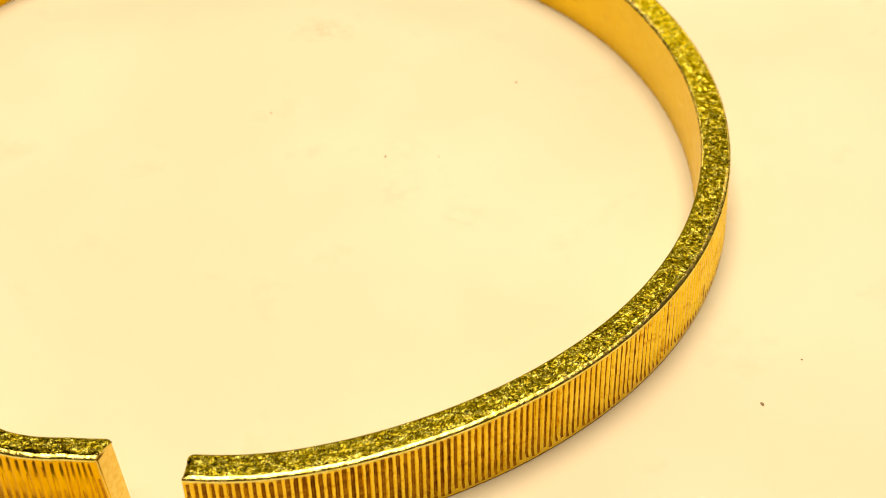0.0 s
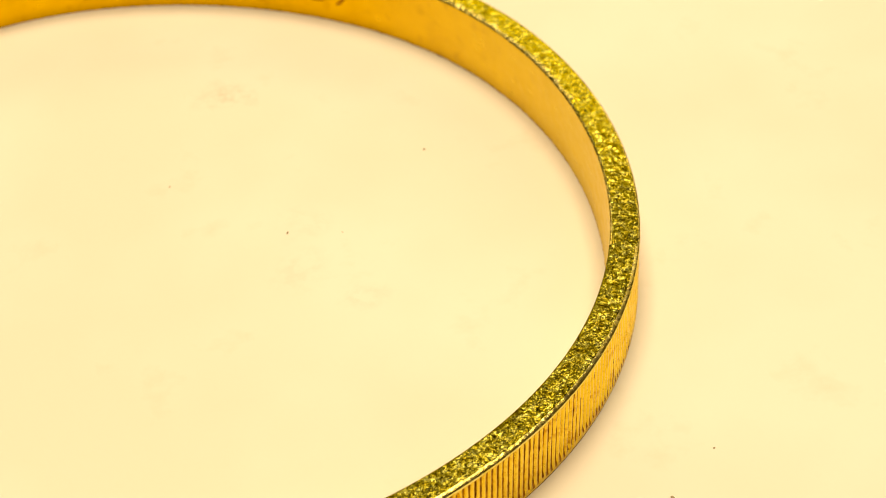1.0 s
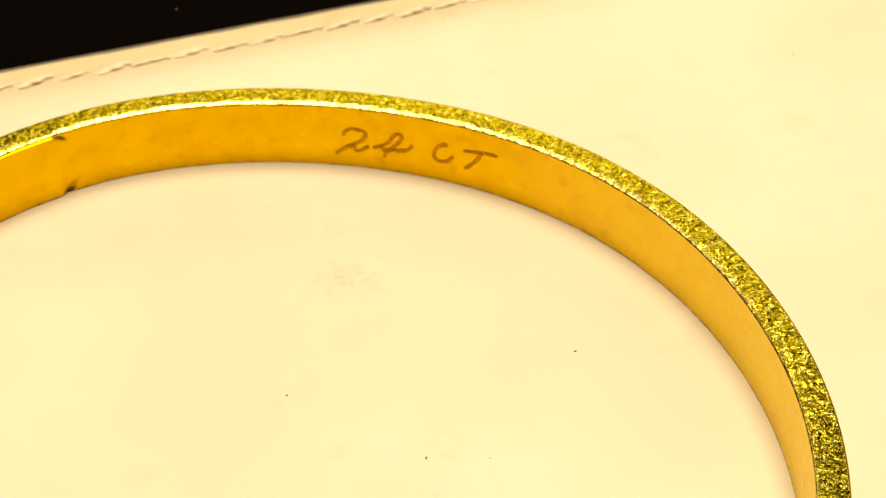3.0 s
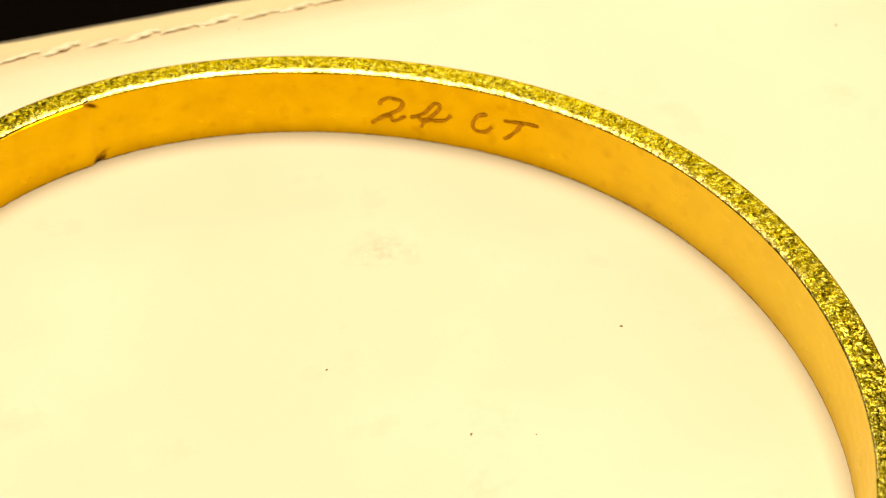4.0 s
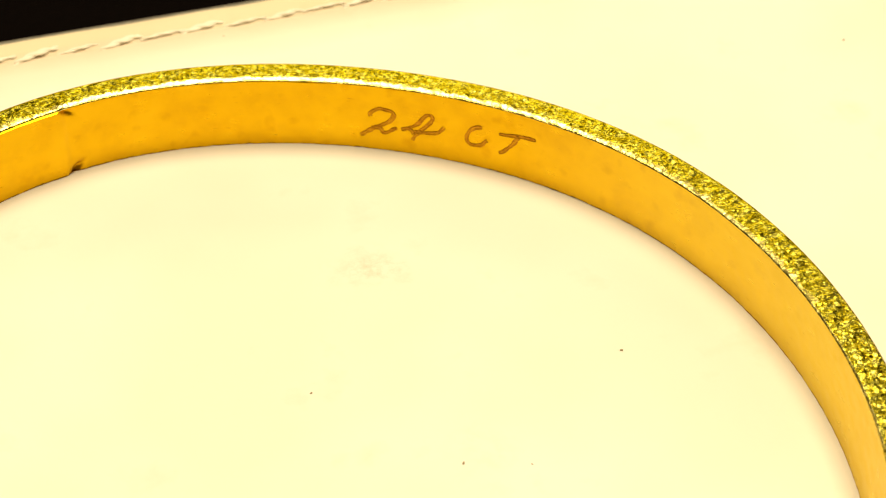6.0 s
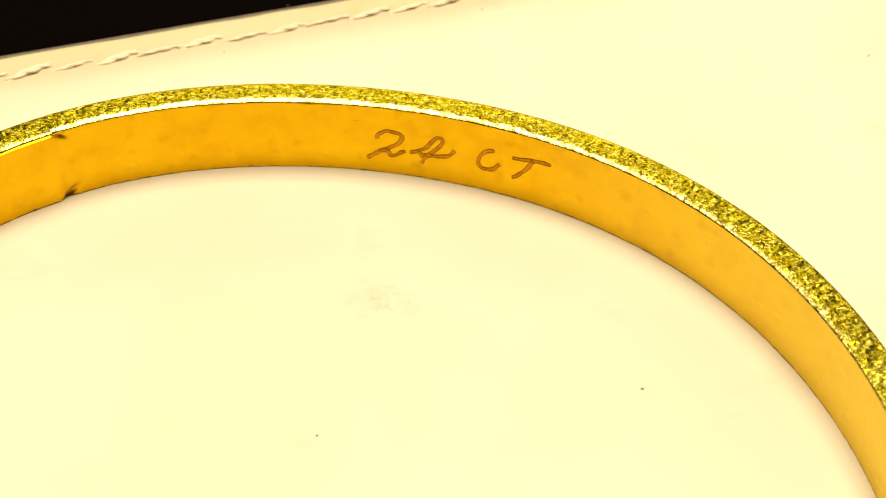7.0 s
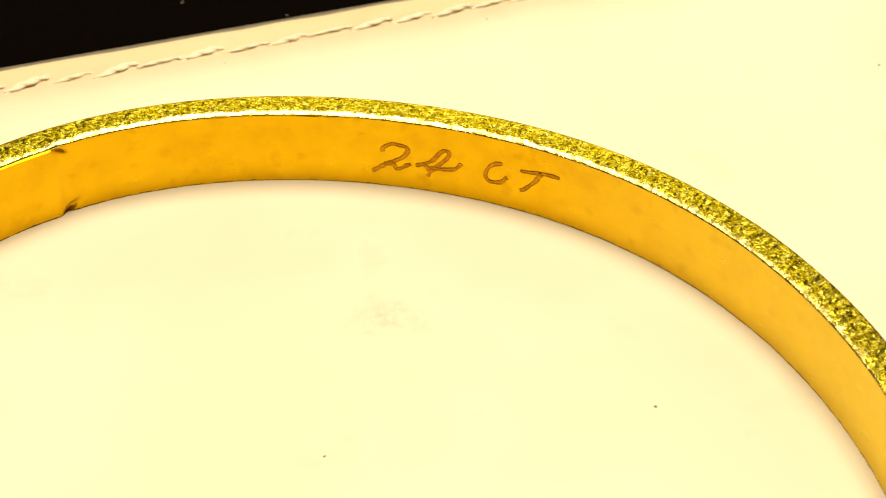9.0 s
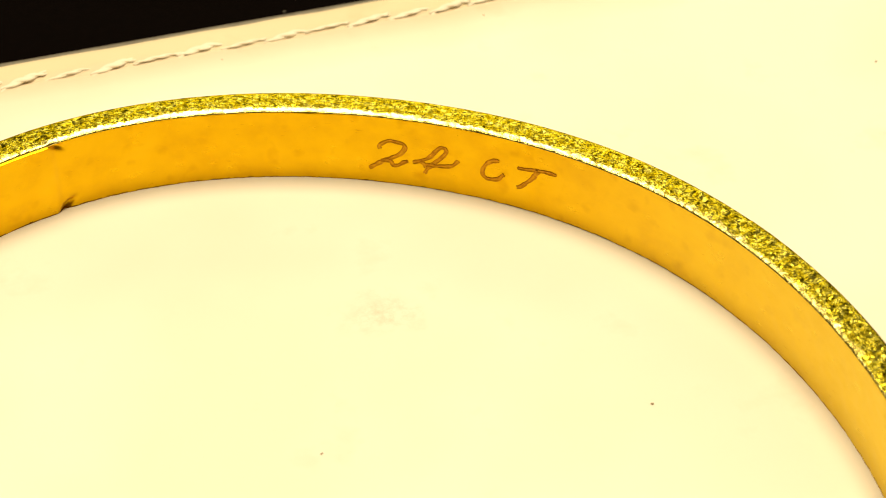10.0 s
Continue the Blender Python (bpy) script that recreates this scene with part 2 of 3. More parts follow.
DUST = plain("dark_dust", (0.24, 0.2, 0.13), (0.42, 0.35, 0.24), 0.8, 9000)
PAINT = plain("wall_paint", (0.13, 0.11, 0.08), (0.17, 0.145, 0.11), 0.8, 6)
CEILING = plain("ceiling_paint", (0.34, 0.32, 0.27), (0.38, 0.36, 0.3), 0.8, 6)
FLOORING = plain("floor_tile", (0.1, 0.08, 0.06), (0.16, 0.13, 0.1), 0.5, 4)
METAL = plain("white_metal", (0.7, 0.7, 0.68), (0.75, 0.75, 0.73), 0.4, 20)


# ---- mesh helpers ----
def mesh(name, verts, faces, mat, smooth=True):
    me = bpy.data.meshes.new(name)
    me.from_pydata([tuple(v) for v in verts], [], faces)
    me.materials.append(mat)
    me.validate()
    me.update()
    if smooth:
        me.polygons.foreach_set("use_smooth", [True] * len(me.polygons))
    return me


def part(name, me, parent, label=""):
    ob = new(name, me)
    ob.parent = parent
    return tagged(ob, label)


def box(name, lo, hi, mat, bevel=0.0):
    bm = bmesh.new()
    bmesh.ops.create_cube(bm, size=1)
    size = [h - l for l, h in zip(lo, hi)]
    for v in bm.verts:
        v.co = Vector([(l + h) / 2 + c * s for l, h, c, s in zip(lo, hi, v.co, size)])
    if bevel:
        bmesh.ops.bevel(bm, geom=list(bm.edges), offset=bevel, segments=3, affect="EDGES", profile=0.5)
    me = bpy.data.meshes.new(name)
    bm.to_mesh(me)
    bm.free()
    me.materials.append(mat)
    return me


# ---- room shell: unseen, added for bounced light and the gold's reflections ----
X0, X1, Y0, Y1, Z0, Z1, TH = -1.9, 1.7, -1.7, 2.1, -0.78, 1.70, 0.1


def shell(name, lo, hi, mat, label, category):
    tagged(new(name, box(name, lo, hi, mat)), label, category, kind="structure")


shell("floor", (X0, Y0, Z0 - TH), (X1, Y1, Z0), FLOORING, "unseen dark floor added under the table", "floor")
shell("ceiling", (X0, Y0, Z1), (X1, Y1, Z1 + TH), CEILING, "unseen beige ceiling added above the table", "ceiling")
shell("wall_north", (X0, Y1, Z0 - TH), (X1, Y1 + TH, Z1 + TH), PAINT, "unseen dark wall added around the table", "wall")
shell("wall_south", (X0, Y0 - TH, Z0 - TH), (X1, Y0, Z1 + TH), PAINT, "unseen dark wall added around the table", "wall")
shell("wall_east", (X1, Y0 - TH, Z0 - TH), (X1 + TH, Y1 + TH, Z1 + TH), PAINT, "unseen dark wall added around the table", "wall")
shell("wall_west", (X0 - TH, Y0 - TH, Z0 - TH), (X0, Y1 + TH, Z1 + TH), PAINT, "unseen dark wall added around the table", "wall")

fixture = tagged(new("ceiling_light"), "square ceiling light panel with a white metal frame", "ceiling light")
fixture.location = (LAMP_AT[0], LAMP_AT[1], Z1)
for k in range(4):
    bar = part("frame", box("frame", (-0.485, 0.427, -0.09), (0.485, 0.485, 0.0), METAL, 0.004), fixture)
    bar.rotation_euler = (0, 0, radians(90 * k))

# unseen frame round the added north lamp
added_frame = tagged(new("added_wall_light"), "unseen metal frame round the added north lamp", "wall light")
added_frame.location = (ADDED_LAMP_AT[0], Y1, ADDED_LAMP_AT[2])
for lo, hi in (((-0.86, -0.09, 0.317), (0.86, 0.0, 0.37)), ((-0.86, -0.09, -0.37), (0.86, 0.0, -0.317)),
               ((-0.86, -0.09, -0.316), (-0.802, 0.0, 0.316)), ((0.802, -0.09, -0.316), (0.86, 0.0, 0.316))):
    part("frame", box("frame", lo, hi, METAL, 0.003), added_frame)

# ---- black table and the white leather pad on it ----
PAD_TOP, PAD_DEEP = -0.98 * MM, 7 * MM
TABLE_Z = PAD_TOP - PAD_DEEP
table = tagged(new("table"), "black cloth covered table under the leather pad", "table")
table.location = (0, 0, TABLE_Z)
part("tabletop", box("tabletop", (-0.6, -0.4, -0.03), (0.6, 0.45, 0.0), BLACK, 0.004), table)
for sx in (-0.55, 0.55):
    for sy in (-0.35, 0.4):
        part("leg", box("leg", (sx - 0.025, sy - 0.025, Z0 - TABLE_Z), (sx + 0.025, sy + 0.025, -0.03), BLACK, 0.003), table)

EDGE = Vector((-9.04, 44.94, 0)) * MM      # a point on the pad's far edge
TURN = 17.85                                # the far edge's direction
SEAM, PITCH, LEAD = 2.76, 2.92, 0.35                     # stitch line from the edge, stitch length, mm
U0, U1, DEEP = -78.0, 92.0, 135.0
pad = tagged(new("leather_pad"), "white leather covered pad with a stitched edge", "pad")
pad.matrix_world = Matrix.Translation(EDGE) @ Matrix.Rotation(radians(TURN), 4, "Z")


def seam_wave(u):
    return 0.10 * math.sin(u * 0.55) + 0.07 * math.sin(u * 1.31 + 1)


def leather_height(u, v):
    """Height in mm of the leather's top, u along the far edge, v inwards from it."""
    z = 0.0
    if v < 0.9:
        z -= 0.55 * (1 - math.sqrt(max(0.0, 1 - (1 - v / 0.9) ** 2)))
    s = v - SEAM - seam_wave(u)
    z -= 0.13 * math.exp(-((s / 0.45) ** 2))
    if v < 4.5:
        z -= 0.36 * ((4.5 - v) / 4.5) ** 2
    z -= 0.09 * math.exp(-(((s - 0.22) / 0.1) ** 2))
    z -= 0.16 * math.exp(-(((s - 1.3) / 1.1) ** 2))
    du = ((u + LEAD) / PITCH) - round((u + LEAD) / PITCH)
    z -= 0.1 * math.exp(-((du * PITCH / 0.26) ** 2) - (s / 0.28) ** 2)
    wide = noise.noise((u * 0.045, v * 0.045, 3.0))
    fine = noise.noise((u * 0.35, v * 0.35, 9.0))
    fade = min(1.0, max(0.0, (9 - v) / 5))
    return z + min(0.0, wide) * 0.05 + fine * 0.05 * fade


us = np.arange(U0, U1 + 0.01, 0.32)
vs = np.concatenate([[0.0, 0.02, 0.06, 0.12, 0.2, 0.3, 0.42, 0.56, 0.7], np.arange(0.85, 5.5, 0.13), np.arange(5.5, 12, 0.5), np.arange(12, DEEP + 1, 1.5)])
verts = [(u * MM, (0.09 * noise.noise((u * 0.22, 1.0, 6.0)) * max(0.0, 1 - v / 2) - v) * MM, leather_height(u, v) * MM) for v in vs for u in us]
nu = len(us)
faces = [(j * nu + i, (j + 1) * nu + i, (j + 1) * nu + i + 1, j * nu + i + 1) for j in range(len(vs) - 1) for i in range(nu - 1)]
# the leather's turned-down border and its underside
ring = [i for i in range(nu)] + [j * nu + nu - 1 for j in range(1, len(vs))] + [(len(vs) - 1) * nu + i for i in range(nu - 2, -1, -1)] + [j * nu for j in range(len(vs) - 2, 0, -1)]
base = len(verts)
verts += [(verts[k][0], verts[k][1], -1.0 * MM) for k in ring]
for k in range(len(ring)):
    n = (k + 1) % len(ring)
    faces.append((ring[k], ring[n], base + n, base + k))
part("leather_top", mesh("leather_top", verts, faces, LEATHER), pad, "smooth white leather cover")
part("board", box("board", (U0 * MM, -DEEP * MM, TABLE_Z), (U1 * MM, 1.0 * MM, PAD_TOP - 0.00001), BOARD, 0.0003), pad, "grey board core showing at the edge")


def stitch_mesh():
    """Two plies of thread twisted round each other, diving into the leather at both ends."""
    verts, faces = [], []
    n, sides, length = 22, 7, PITCH * 1.12
    for ply in range(2):
        start = len(verts)
        for i in range(n + 1):
            f = i / n
            x = (f - 0.5) * length
            turn = 2 * math.pi * 1.6 * f + math.pi * ply
            dip = -0.19 * abs(2 * f - 1) ** 2
            cy, cz = 0.085 * math.cos(turn), 0.02 + dip + 0.06 * math.sin(turn)
            lean = 0.27 * (f - 0.5) * 2
            r = 0.15 * (1 - 0.62 * abs(2 * f - 1) ** 1.5)
            for s in range(sides):
                a = 2 * math.pi * s / sides
                verts.append((x * MM, (cy + lean + r * math.cos(a)) * MM, (cz + r * math.sin(a)) * MM))
        for i in range(n):
            for s in range(sides):
                a, b = start + i * sides + s, start + i * sides + (s + 1) % sides
                faces.append((a, b, b + sides, a + sides))
        faces.append(tuple(start + s for s in range(sides))[::-1])
        faces.append(tuple(start + n * sides + s for s in range(sides)))
    return mesh("stitch", verts, faces, THREAD)


stitch = stitch_mesh()
rng = random.Random(4)
for k in range(int(U0 / PITCH) + 2, int(U1 / PITCH) - 1):
    u = (k + 0.5) * PITCH - LEAD
    ob = part("stitch", stitch, pad)
    ob.location = (u * MM, -(SEAM + seam_wave(u)) * MM, (-0.1 + rng.uniform(-0.06, 0.06)) * MM)
    loose = 0.5 if k % 2 else 0.0
    ob.scale = (1.0, rng.uniform(0.7, 1.1) + loose, rng.uniform(0.4, 0.65) + 0.4 * loose)
    ob.rotation_euler = (0, 0, radians(rng.uniform(-3.5, 5.0)))

# ---- the bangle: an open, slightly uneven cuff ----
MEAN, THICK, HIGH = 28.35, 1.8, 4.91
SHAPE = ((2, -0.852, -0.948), (3, 0.761, 0.602), (4, -0.261, -0.339))
START, END = -93.1, 258.4


def radius(deg):
    a = radians(deg)
    r = MEAN + sum(c * math.cos(k * a) + s * math.sin(k * a) for k, c, s in SHAPE)
    r += 1.9 * math.exp(-(((deg - 198) / 25) ** 2))
    if deg > 240:
        r += 0.35 * math.sin(math.pi * min(1, (deg - 240) / 14)) - 1.1 * max(0, (deg - 247) / 12.5) ** 1.3
    if deg < -80:
        r -= 0.3 * ((-80 - deg) / 13) ** 2
    return r


def on_band(deg, out, z):
    """A point on the band: angle, mm outwards from the inner wall, mm up."""
    h = 0.3
    p0, p1 = (Vector((radius(d) * math.cos(radians(d)), radius(d) * math.sin(radians(d)), 0)) for d in (deg - h, deg + h))
    along = (p1 - p0).normalized()
    side = Vector((along.y, -along.x, 0))
    r = radius(deg)
    return (Vector((r * math.cos(radians(deg)), r * math.sin(radians(deg)), z)) + side * out) * MM


def fuller(deg, out):
    """The band is a little thicker along its back."""
    if out <= 1.2:
        return 0.0
    return 0.17 * math.exp(-(((deg - 42) / 46) ** 2)) - 0.3 * min(1.0, max(0.0, (deg - 225) / 15))


def corner(deg, out):
    """How far the inner edge draws back at the band's rounded ends."""
    near = min(deg - START, END - deg) * 0.51
    if near > 0.38 or out > 0.9:
        return 0.0
    return 0.3 * (1 - math.sqrt(max(0.0, 1 - (1 - near / 0.38) ** 2))) * (1 - out / 0.9)


def sweep(name, degs, profile, mat, offset=None):
    """Carries a closed profile of (out, z) along the band; offset(deg, out, z) moves single points."""
    verts, faces, n = [], [], len(profile)
    for deg in degs:
        h = 0.3
        p0, p1 = (Vector((radius(d) * math.cos(radians(d)), radius(d) * math.sin(radians(d)), 0)) for d in (deg - h, deg + h))
        along = (p1 - p0).normalized()
        side = Vector((along.y, -along.x, 0))
        here = Vector((radius(deg) * math.cos(radians(deg)), radius(deg) * math.sin(radians(deg)), 0))
        for out, z in profile:
            o, zz = offset(deg, out, z) if offset else (out, z)
            lean = 0.0
            if deg > END - 4:
                lean = (0.42 * (1 - z / HIGH) - 0.7 * out / THICK) * (deg - END + 4) / 4
            verts.append((here + side * o + along * lean + Vector((0, 0, zz))) * MM)
    for i in range(len(degs) - 1):
        for k in range(n):
            a, b = i * n + k, i * n + (k + 1) % n
            faces.append((a, a + n, b + n, b))
    faces.append(tuple(range(n)))
    faces.append(tuple(len(verts) - n + k for k in range(n))[::-1])
    me = mesh(name, verts, faces, mat)
    me.materials.append(CUT)
    for cap in me.polygons[len(faces) - 2], me.polygons[len(faces) - 1]:
        cap.use_smooth, cap.material_index = False, 1
    girth = [0.0]
    for p, q in zip(profile, profile[1:]):
        girth.append(girth[-1] + math.hypot(q[0] - p[0], q[1] - p[1]))
    ids = np.empty(len(me.loops), dtype=np.int32)
    me.loops.foreach_get("vertex_index", ids)
    layout = np.stack([np.asarray(degs)[ids // n] * 0.51 * MM, np.asarray(girth)[ids % n] * MM], axis=1)
    me.uv_layers.new(name="layout").data.foreach_set("uv", layout.astype(np.float32).ravel())
    return me


def lerp_points(a, b, n):
    return [(a[0] + (b[0] - a[0]) * k / n, a[1] + (b[1] - a[1]) * k / n) for k in range(n)]


bangle = tagged(new("bangle"), "open yellow gold cuff bangle with reeded outside on white leather", "bangle")
bangle.scale = (1, 1, 1.012)
bangle.location.z = -0.03 * MM  # pressed into the leather

SPAN = END - START


def step(deg):
    """Beside the nicks the wall steps inwards, and eases back along the band."""
    return -0.19 / (1 + math.exp(-(deg - 123.2) * 4.5)) * math.exp(-max(0.0, deg - 124) / 28) if deg > 115 else 0.0


# inner wall: small bumps, two nicks and a slight step beside them
def wall_offset(deg, out, z):
    if out > 0.3:
        return out, z
    x, y = deg * 0.5, z
    o = out + 0.025 * noise.noise((x * 0.35, y * 0.5, 1)) + 0.012 * noise.noise((x * 1.6, y * 1.6, 5))
    if z < 0.2:
        z += 0.09 * math.exp(-(((deg - 66) / 34) ** 2)) * (0.8 + 0.6 * noise.noise((x * 0.9, 0, 4)))
        o += 0.03 * noise.noise((x * 2.2, 0, 8))
    o += step(deg)
    for at, up, tilt, deep, wide, tall in ((122.7, 4.72, -1.0, 0.22, 0.26, 0.3), (122.5, 0.3, 1.0, 0.34, 0.26, 0.34)):
        d = (deg - at) * 0.5 + (z - up) * tilt
        o += deep * math.exp(-((d / wide) ** 2) - ((z - up) / tall) ** 2)
    return o + corner(deg, out), z


core = [(0.0, 0.0), (0.0, 0.012), (0.0, 0.05), (0.0, 0.09)] + lerp_points((0.0, 0.13), (0.0, 4.81), 36) + [(0.0, 4.81), (0.0, 4.82), (0.03, 4.82), (1.4, 4.82), (1.4, 0.0), (0.03, 0.0)]
degs = np.concatenate([np.linspace(START + 0.05, 118, 700), np.linspace(118.12, 128, 90), np.linspace(128.2, END - 0.05, 420)])
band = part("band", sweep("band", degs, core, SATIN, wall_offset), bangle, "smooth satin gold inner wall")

# contact shade along the foot, where the band rests, painted in as brown
band.data.materials.append(SHADED)
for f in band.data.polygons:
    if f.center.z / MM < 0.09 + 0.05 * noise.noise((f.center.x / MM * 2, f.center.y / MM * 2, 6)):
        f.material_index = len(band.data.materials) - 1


# top rim: frosted, with worn uneven edges
def rim_offset(deg, out, z):
    x = deg * 0.52
    if z < 4.85:
        return out + fuller(deg, out) + (wall_offset(deg, 0.0, 4.82)[0] if out < 0.01 else 0.0), z
    edge = min(out, THICK - out)
    top = min(1.0, max(0.0, (z - 4.84) / 0.14))
    p, q, s = x * 0.81 + out * 0.33, x * 0.47 - out * 0.86, x * 0.35 + out * 0.39
    dz = 0.045 * noise.noise((p * 1.3, q * 1.3, s * 1.3)) + 0.04 * noise.noise((p * 3.3, q * 3.3, s * 3.3 + 4)) + 0.02 * noise.noise((p * 5.4, q * 5.4, s * 5.4 + 9))
    do = 0.04 * noise.noise((p * 0.9, q * 0.9, s * 0.9 + 11)) + 0.03 * noise.noise((p * 3.7, q * 3.7, s * 3.7 + 12))
    if deg < START + 1.0:
        dz -= 0.25 * ((START + 1.0 - deg) / 1.0) ** 3
    calm = 0.4 + 0.6 * min(1.0, max(0.0, (edge - 0.2) / 0.25))
    dz = dz * calm - (0.06 if 0 < deg < 180 else 0.045) * (out - 0.85) * math.sin(radians(deg))
    do *= 0.6
    # the bevels are flattened along the sides, where they would reflect the dark room
    lift = 0.0
    if out > 1.25:
        keep = 0.35 if 40 < deg < 150 else 0.1
        wide = 0.75 if deg < -28 or deg > 192 else keep + (0.75 - keep) * min(1.0, max(0.0, (-14 - deg) / 14, (deg - 170) / 22))
        lift = (1 - wide) * max(0.0, 5.04 - 0.8 * max(0.0, out - 1.72) - z)
    elif out < 0.4 and (deg < 60 or deg > 190):
        narrow = min(1.0, max((10 - deg) / 25, (deg - 190) / 15, 0.65 * min(1.0, (60 - deg) / 18)))
        lift = 0.9 * narrow * max(0.0, 5.04 - 0.8 * max(0.0, 0.08 - out) - z)
    do += step(deg) * max(0.0, 1 - out / 0.5) / 0.6
    return out + fuller(deg, out) + corner(deg, out) + do * top * (1 if edge < 0.45 else 0.3), z + dz * top + lift


slab = [(0.0, 4.82), (0.0, 4.828), (0.0, 4.87), (0.05, 4.905), (0.12, 4.94), (0.19, 4.972), (0.26, 5.0), (0.33, 5.025), (0.41, 5.04)]
slab += lerp_points((0.5, 5.05), (1.2, 5.05), 9) + [(1.2, 5.05), (1.29, 5.042), (1.38, 5.03), (1.46, 5.015)]
slab += [(THICK - 0.27, 4.995), (THICK - 0.2, 4.972), (THICK - 0.13, 4.945), (THICK - 0.07, 4.91), (THICK - 0.02, 4.87), (THICK, 4.82), (THICK - 0.03, 4.74), (THICK - 0.2, 4.72), (0.06, 4.81)]
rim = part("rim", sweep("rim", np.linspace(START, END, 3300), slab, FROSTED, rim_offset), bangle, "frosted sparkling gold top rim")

# the worn bevels on both sides of the rim, paler gold for whiter highlights
rim.data.materials.append(POLISHED)  # slot 2, after the cut ends
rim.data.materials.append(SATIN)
for k, f in enumerate(rim.data.polygons):
    deg = START + SPAN * (k // len(slab)) / 3299
    front = deg < -12 or deg > 192
    ragged = round(2.2 * noise.noise((deg * 1.3, 3.0, 0.5)) + 1.6 * noise.noise((deg * 4.1, 7.0, 0.5)))
    column = k % len(slab) - 1
    if front:
        near = 21 - (ragged > 1) <= column <= 26
    elif 18 < deg < 185:
        near = column <= 5 + ragged
    else:
        near = column <= 2 or 23 <= column <= 26
    if near and k < 3299 * len(slab):
        f.material_index = 3 if column < 1 and 5 < deg < 185 else 2
    if column < 1 or 25 <= column <= 26:
        f.use_smooth = False  # the edges are crisp

# reeded outside: four to five hundred upright grooves, uneven and worn in places
GROOVES = 450


def reed_offset(deg, out, z):
    if out < 1.5:
        return out, z
    f = (deg - START) / SPAN * GROOVES
    k = math.floor(f)
    across = min(1.0, abs(f - k - 0.5 + 0.05 * noise.noise((k * 0.6, z * 1.4, 14))) * 2)
    seed = noise.cell((k * 1.37, 0.5, 0.5))
    deep = 0.17 + 0.05 * seed + 0.05 * noise.noise((k * 0.21, z * 0.5, 2))
    width = 0.6 + 0.12 * noise.cell((k * 2.11, 4.5, 0.5))
    g = max(0.0, 1 - (across / width) ** 5)
    fade = min(1.0, max(0.0, (4.72 - z - 0.12 * seed) / 0.25), max(0.0, (z - 0.3 - 0.2 * seed) / 0.5))
    worn = 0.75 + 0.5 * noise.noise((deg * 0.11, z * 0.35, 7))
    if START + 21 < deg < START + 24:
        worn *= 0.8
    worn -= 0.5 * min(1.0, max(0.0, (deg - END + 17) / 6))
    end = min(1.0, (deg - START) / 1.0, (END - deg) / 1.6)
    ridge = 0.014 * noise.noise((deg * 2.3, z * 1.6, 3))
    return out + fuller(deg, out) - deep * g * fade * min(1.0, max(0.8 if deg < -12 else 0.5 if deg < 200 else 0.2, worn)) * max(0.0, end) + ridge - 0.05 * (1 - across) ** 2 * min(1.0, max(0.0, (z - 0.35) / 0.6)) + 0.22 * (1 - z / HIGH) * math.exp(-(((deg + 8) / 24) ** 2)), z


shellp = [(1.3, 4.78), (1.3, 0.0), (1.74, 0.0), (1.755, 0.02), (1.763, 0.1)] + lerp_points((1.765, 0.25), (1.765, 4.2), 24)
shellp += [(1.765, 4.2), (1.765, 4.36), (1.765, 4.5), (1.765, 4.62), (1.765, 4.72), (1.75, 4.78)]
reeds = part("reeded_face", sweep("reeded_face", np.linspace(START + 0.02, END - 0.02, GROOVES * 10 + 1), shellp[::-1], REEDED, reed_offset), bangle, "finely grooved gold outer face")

# groove shade put into the colour: browner gold on the bottoms of the grooves
reeds.data.materials.append(SHADED)
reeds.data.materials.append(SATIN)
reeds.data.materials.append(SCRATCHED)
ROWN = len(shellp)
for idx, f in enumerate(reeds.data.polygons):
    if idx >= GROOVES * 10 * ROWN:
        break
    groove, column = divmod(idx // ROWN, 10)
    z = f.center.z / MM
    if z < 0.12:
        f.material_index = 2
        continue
    # slot 4 darkens the groove bottoms the same way, more weakly
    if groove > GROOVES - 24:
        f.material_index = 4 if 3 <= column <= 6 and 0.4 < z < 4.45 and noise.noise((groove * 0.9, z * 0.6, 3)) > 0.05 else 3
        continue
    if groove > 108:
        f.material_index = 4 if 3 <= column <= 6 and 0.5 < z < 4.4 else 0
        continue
    gloom = noise.noise((groove * 0.23, z * 0.16, 5)) + 0.35 * noise.cell((groove * 1.7, 2.5, 0.5)) - (0.35 if groove > GROOVES - 20 else 0.0)
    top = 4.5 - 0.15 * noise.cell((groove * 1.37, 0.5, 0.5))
    if (2 if gloom > 0.0 else 3) <= column <= 6 and 0.3 - 0.2 * gloom < z < top and gloom > -0.75:
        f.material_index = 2

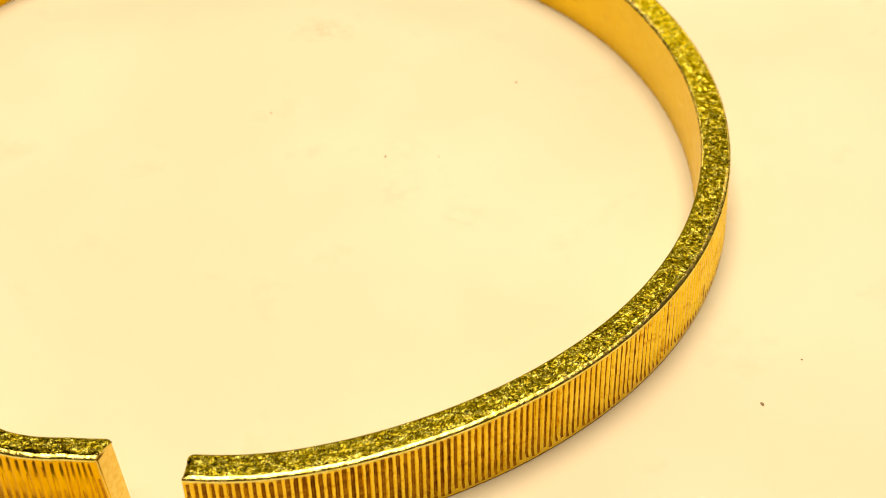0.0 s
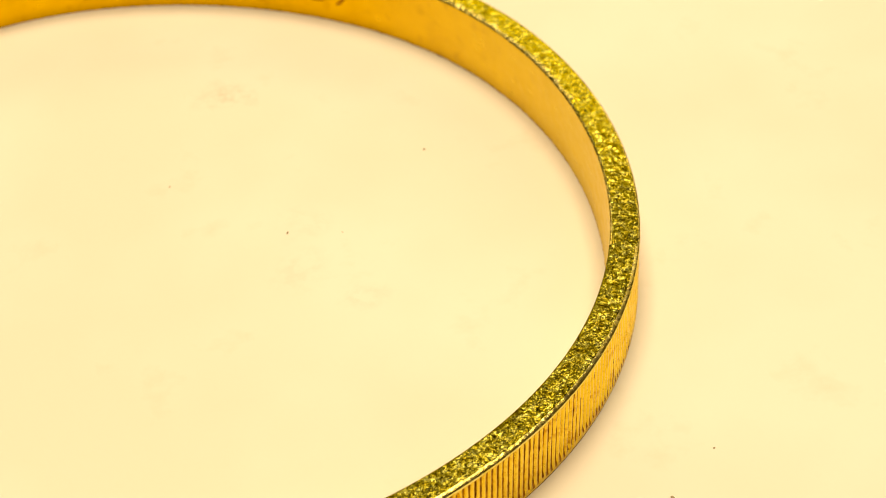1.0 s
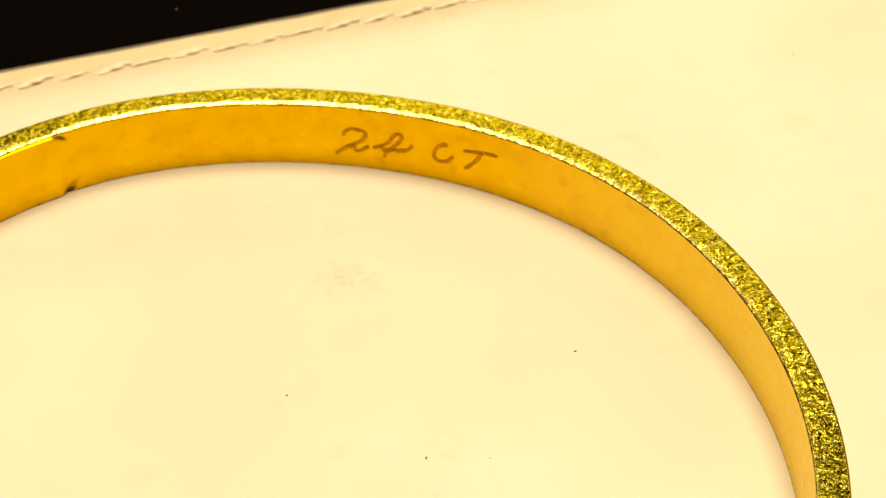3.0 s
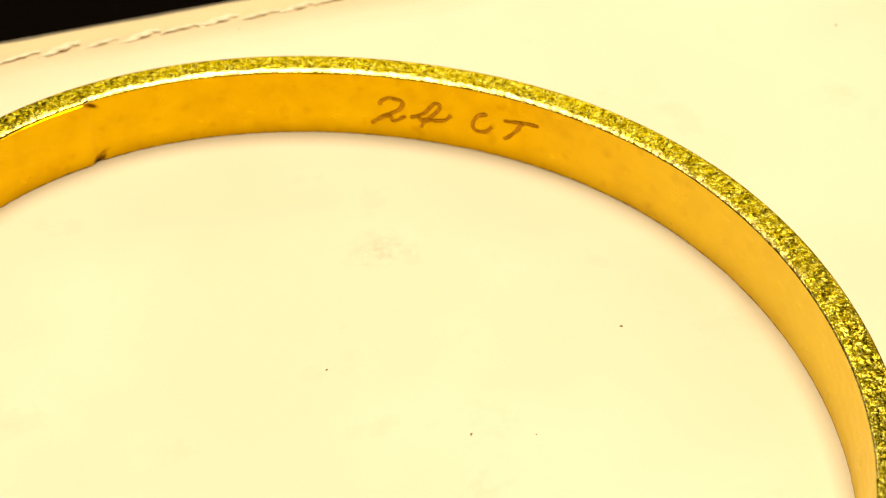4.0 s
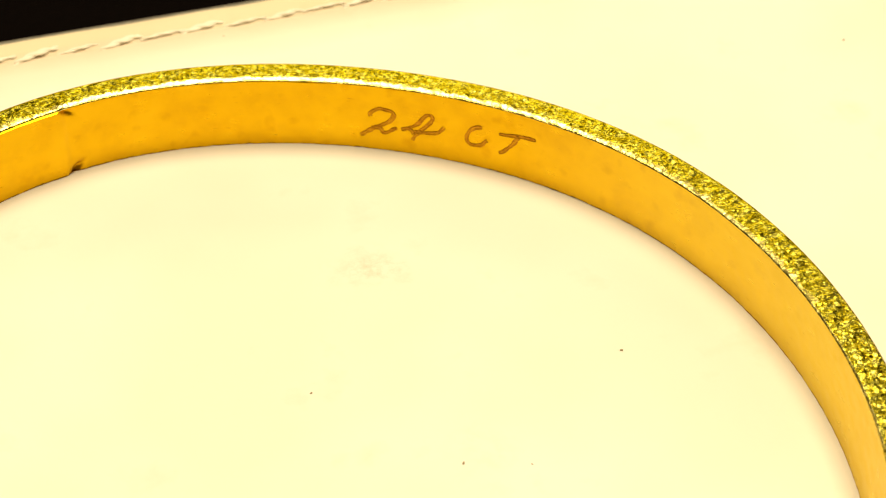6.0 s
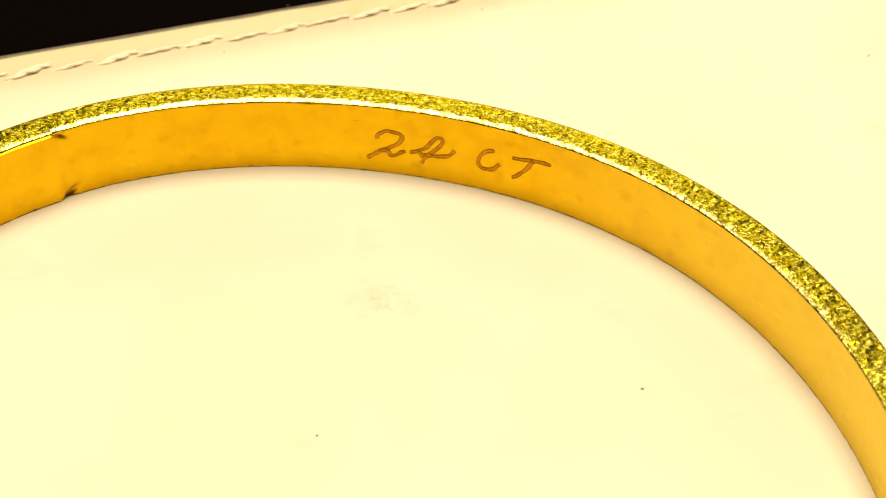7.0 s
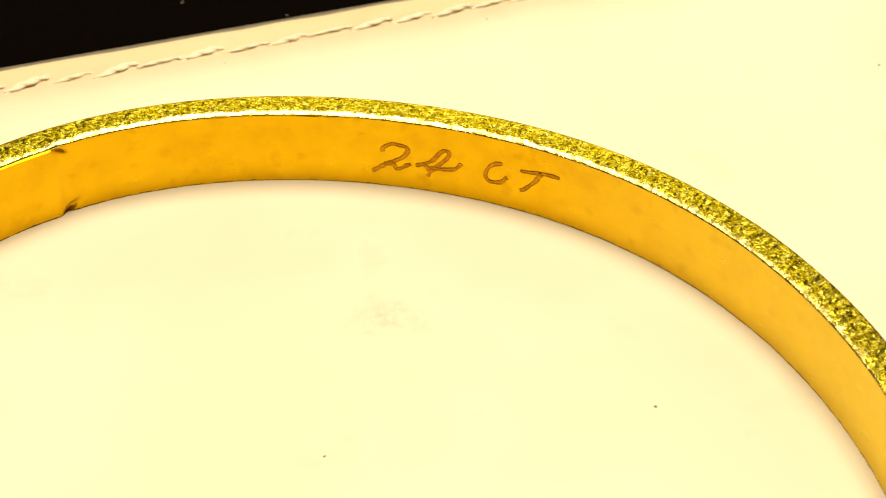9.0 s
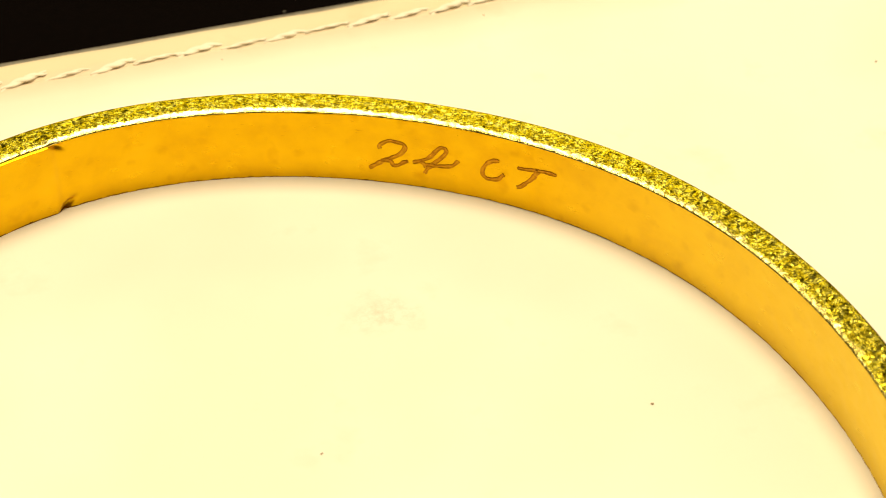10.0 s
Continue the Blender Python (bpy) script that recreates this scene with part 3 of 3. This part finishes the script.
# engraved writing on the inner wall, drawn by hand: strokes of (angle, height)
WRITING = (
    ("engraved_digit", "scratched digit 2", (((85.7, 2.6), (85.75, 2.82), (85.2, 3.08), (84.5, 3.26), (83.65, 3.2), (82.9, 3.12), (82.65, 2.84), (83.15, 2.38), (84.1, 2.04), (85.25, 1.7), (86.3, 1.32), (87.0, 1.04)),
                                             ((85.6, 1.72), (84.95, 1.76), (84.35, 1.7), (84.05, 1.44), (83.4, 1.5), (82.75, 1.76), (82.2, 1.9)))),
    ("engraved_digit", "scratched digit 4", (((81.65, 1.84), (80.55, 2.08), (79.55, 2.42), (78.75, 2.98), (78.2, 3.26), (77.65, 3.24), (77.55, 2.95), (78.05, 2.54), (78.95, 2.02), (79.75, 1.54), (80.15, 1.14)),
                                             ((80.7, 2.0), (80.25, 1.85), (80.05, 1.6)),
                                             ((80.0, 1.84), (78.95, 1.84), (77.85, 1.9), (76.8, 2.04), (76.25, 2.32), (75.95, 2.54)))),
    ("engraved_letter", "scratched letter C", (((70.8, 3.18), (71.6, 3.08), (72.4, 2.76), (72.85, 2.28), (72.8, 1.92), (72.35, 1.7), (71.55, 1.7), (70.8, 1.84), (70.35, 2.14), (70.1, 2.26)),)),
    ("engraved_letter", "scratched letter T", (((68.5, 3.04), (67.55, 3.08), (65.9, 3.22), (64.9, 3.3), (63.4, 3.32)),
                                               ((65.8, 3.2), (66.05, 2.98), (66.5, 2.54), (67.2, 2.12), (67.85, 1.74), (68.4, 1.58)))),
)
SECTION = ((-1.0, 0.0), (-0.78, 0.05), (-0.5, 0.012), (0.0, 0.003), (0.5, 0.012), (0.78, 0.05), (1.0, 0.0))


def smooth_line(points, n):
    pts = [Vector((p[0] * 0.49, p[1])) for p in points]
    pts = [pts[0] * 2 - pts[1]] + pts + [pts[-1] * 2 - pts[-2]]
    out = []
    for i in range(1, len(pts) - 2):
        for k in range(n):
            t = k / n
            a, b, c, d = pts[i - 1:i + 3]
            out.append(0.5 * (2 * b + (c - a) * t + (2 * a - 5 * b + 4 * c - d) * t * t + (3 * b - a - 3 * c + d) * t ** 3))
    return out + [pts[-2]]


def scratch(strokes, half):
    verts, faces = [], []
    for line in strokes:
        pts = smooth_line(line, 7)
        start = len(verts)
        for i, p in enumerate(pts):
            a, b = pts[max(0, i - 1)], pts[min(len(pts) - 1, i + 1)]
            d = (b - a).normalized()
            side = Vector((-d.y, d.x))
            w = half * (0.75 + 0.35 * noise.noise((p.x * 3, p.y * 3, 1))) * (0.45 if i in (0, len(pts) - 1) else 1)
            for s, lift in SECTION:
                q = p + side * (s * w)
                deg = q.x / 0.49
                flat = wall_offset(deg, 0.0, q.y)[0]
                verts.append(on_band(deg, flat + 0.012 - lift - 0.012, q.y))
        m = len(SECTION)
        for i in range(len(pts) - 1):
            for k in range(m - 1):
                a = start + i * m + k
                faces.append((a, a + 1, a + 1 + m, a + m))
    return verts, faces


for name, label, strokes in WRITING:
    v, f = scratch(strokes, 0.19)
    me = mesh(name, v, f, SCRATCHED)
    # the channel's floor is a lighter gold than its burred lips
    me.materials.append(CHANNEL)
    for k, face in enumerate(me.polygons):
        if k % (len(SECTION) - 1) in (2, 3) and noise.noise((k * 0.05, len(v) * 0.1, 2)) > -0.25:
            face.material_index = 1
    part(name, me, bangle, label)

# ---- dust specks on the leather ----
def speck_mesh(seed):
    bm = bmesh.new()
    bmesh.ops.create_icosphere(bm, subdivisions=2, radius=1.0)
    for v in bm.verts:
        v.co *= 1 + 0.45 * noise.noise(v.co * 1.7 + Vector((seed * 7.1, 0, 0)))
        v.co.z = v.co.z * 0.45
    low = min(v.co.z for v in bm.verts)
    for v in bm.verts:
        v.co.z -= low
    me = bpy.data.meshes.new("dust_speck")
    bm.to_mesh(me)
    bm.free()
    me.materials.append(DUST)
    return me


SPECKS = ((16.62, 9.96, 0.16), (7.52, 1.58, 0.15), (11.14, 1.54, 0.09), (-0.7, 6.55, 0.13), (30.01, -21.34, 0.20), (32.82, -17.8, 0.12),
          (-8.41, 40.67, 0.10), (9.07, 45.97, 0.12), (35.08, 40.69, 0.17))
inverse = pad.matrix_world.inverted()
for k, (x, y, size) in enumerate(SPECKS):
    local = inverse @ Vector((x * MM, y * MM, 0))
    z = leather_height(local.x / MM, -local.y / MM)
    ob = tagged(new("dust_speck", speck_mesh(k)), "tiny dark dust speck on the white leather", "dust", "dust specks on the leather")
    ob.location = (x * MM, y * MM, (z - 0.01) * MM)
    ob.scale = (size * MM * 0.65, size * MM * 0.42, size * MM * 0.5)
    ob.rotation_euler = (0, 0, k * 1.3)

# ---- pale lint on the black table ----
for k, (x, y, size) in enumerate(((-13.7, 59.5, 0.05), (-5.5, 57.8, 0.045))):
    me = speck_mesh(k + 20)
    me.materials[0] = THREAD
    ob = tagged(new("lint_speck", me), "tiny pale lint speck on the black table", "lint", "lint specks on the table")
    ob.location = (x * MM, y * MM, TABLE_Z - 0.00001)
    ob.scale = (size * MM, size * MM * 0.7, size * MM * 0.6)
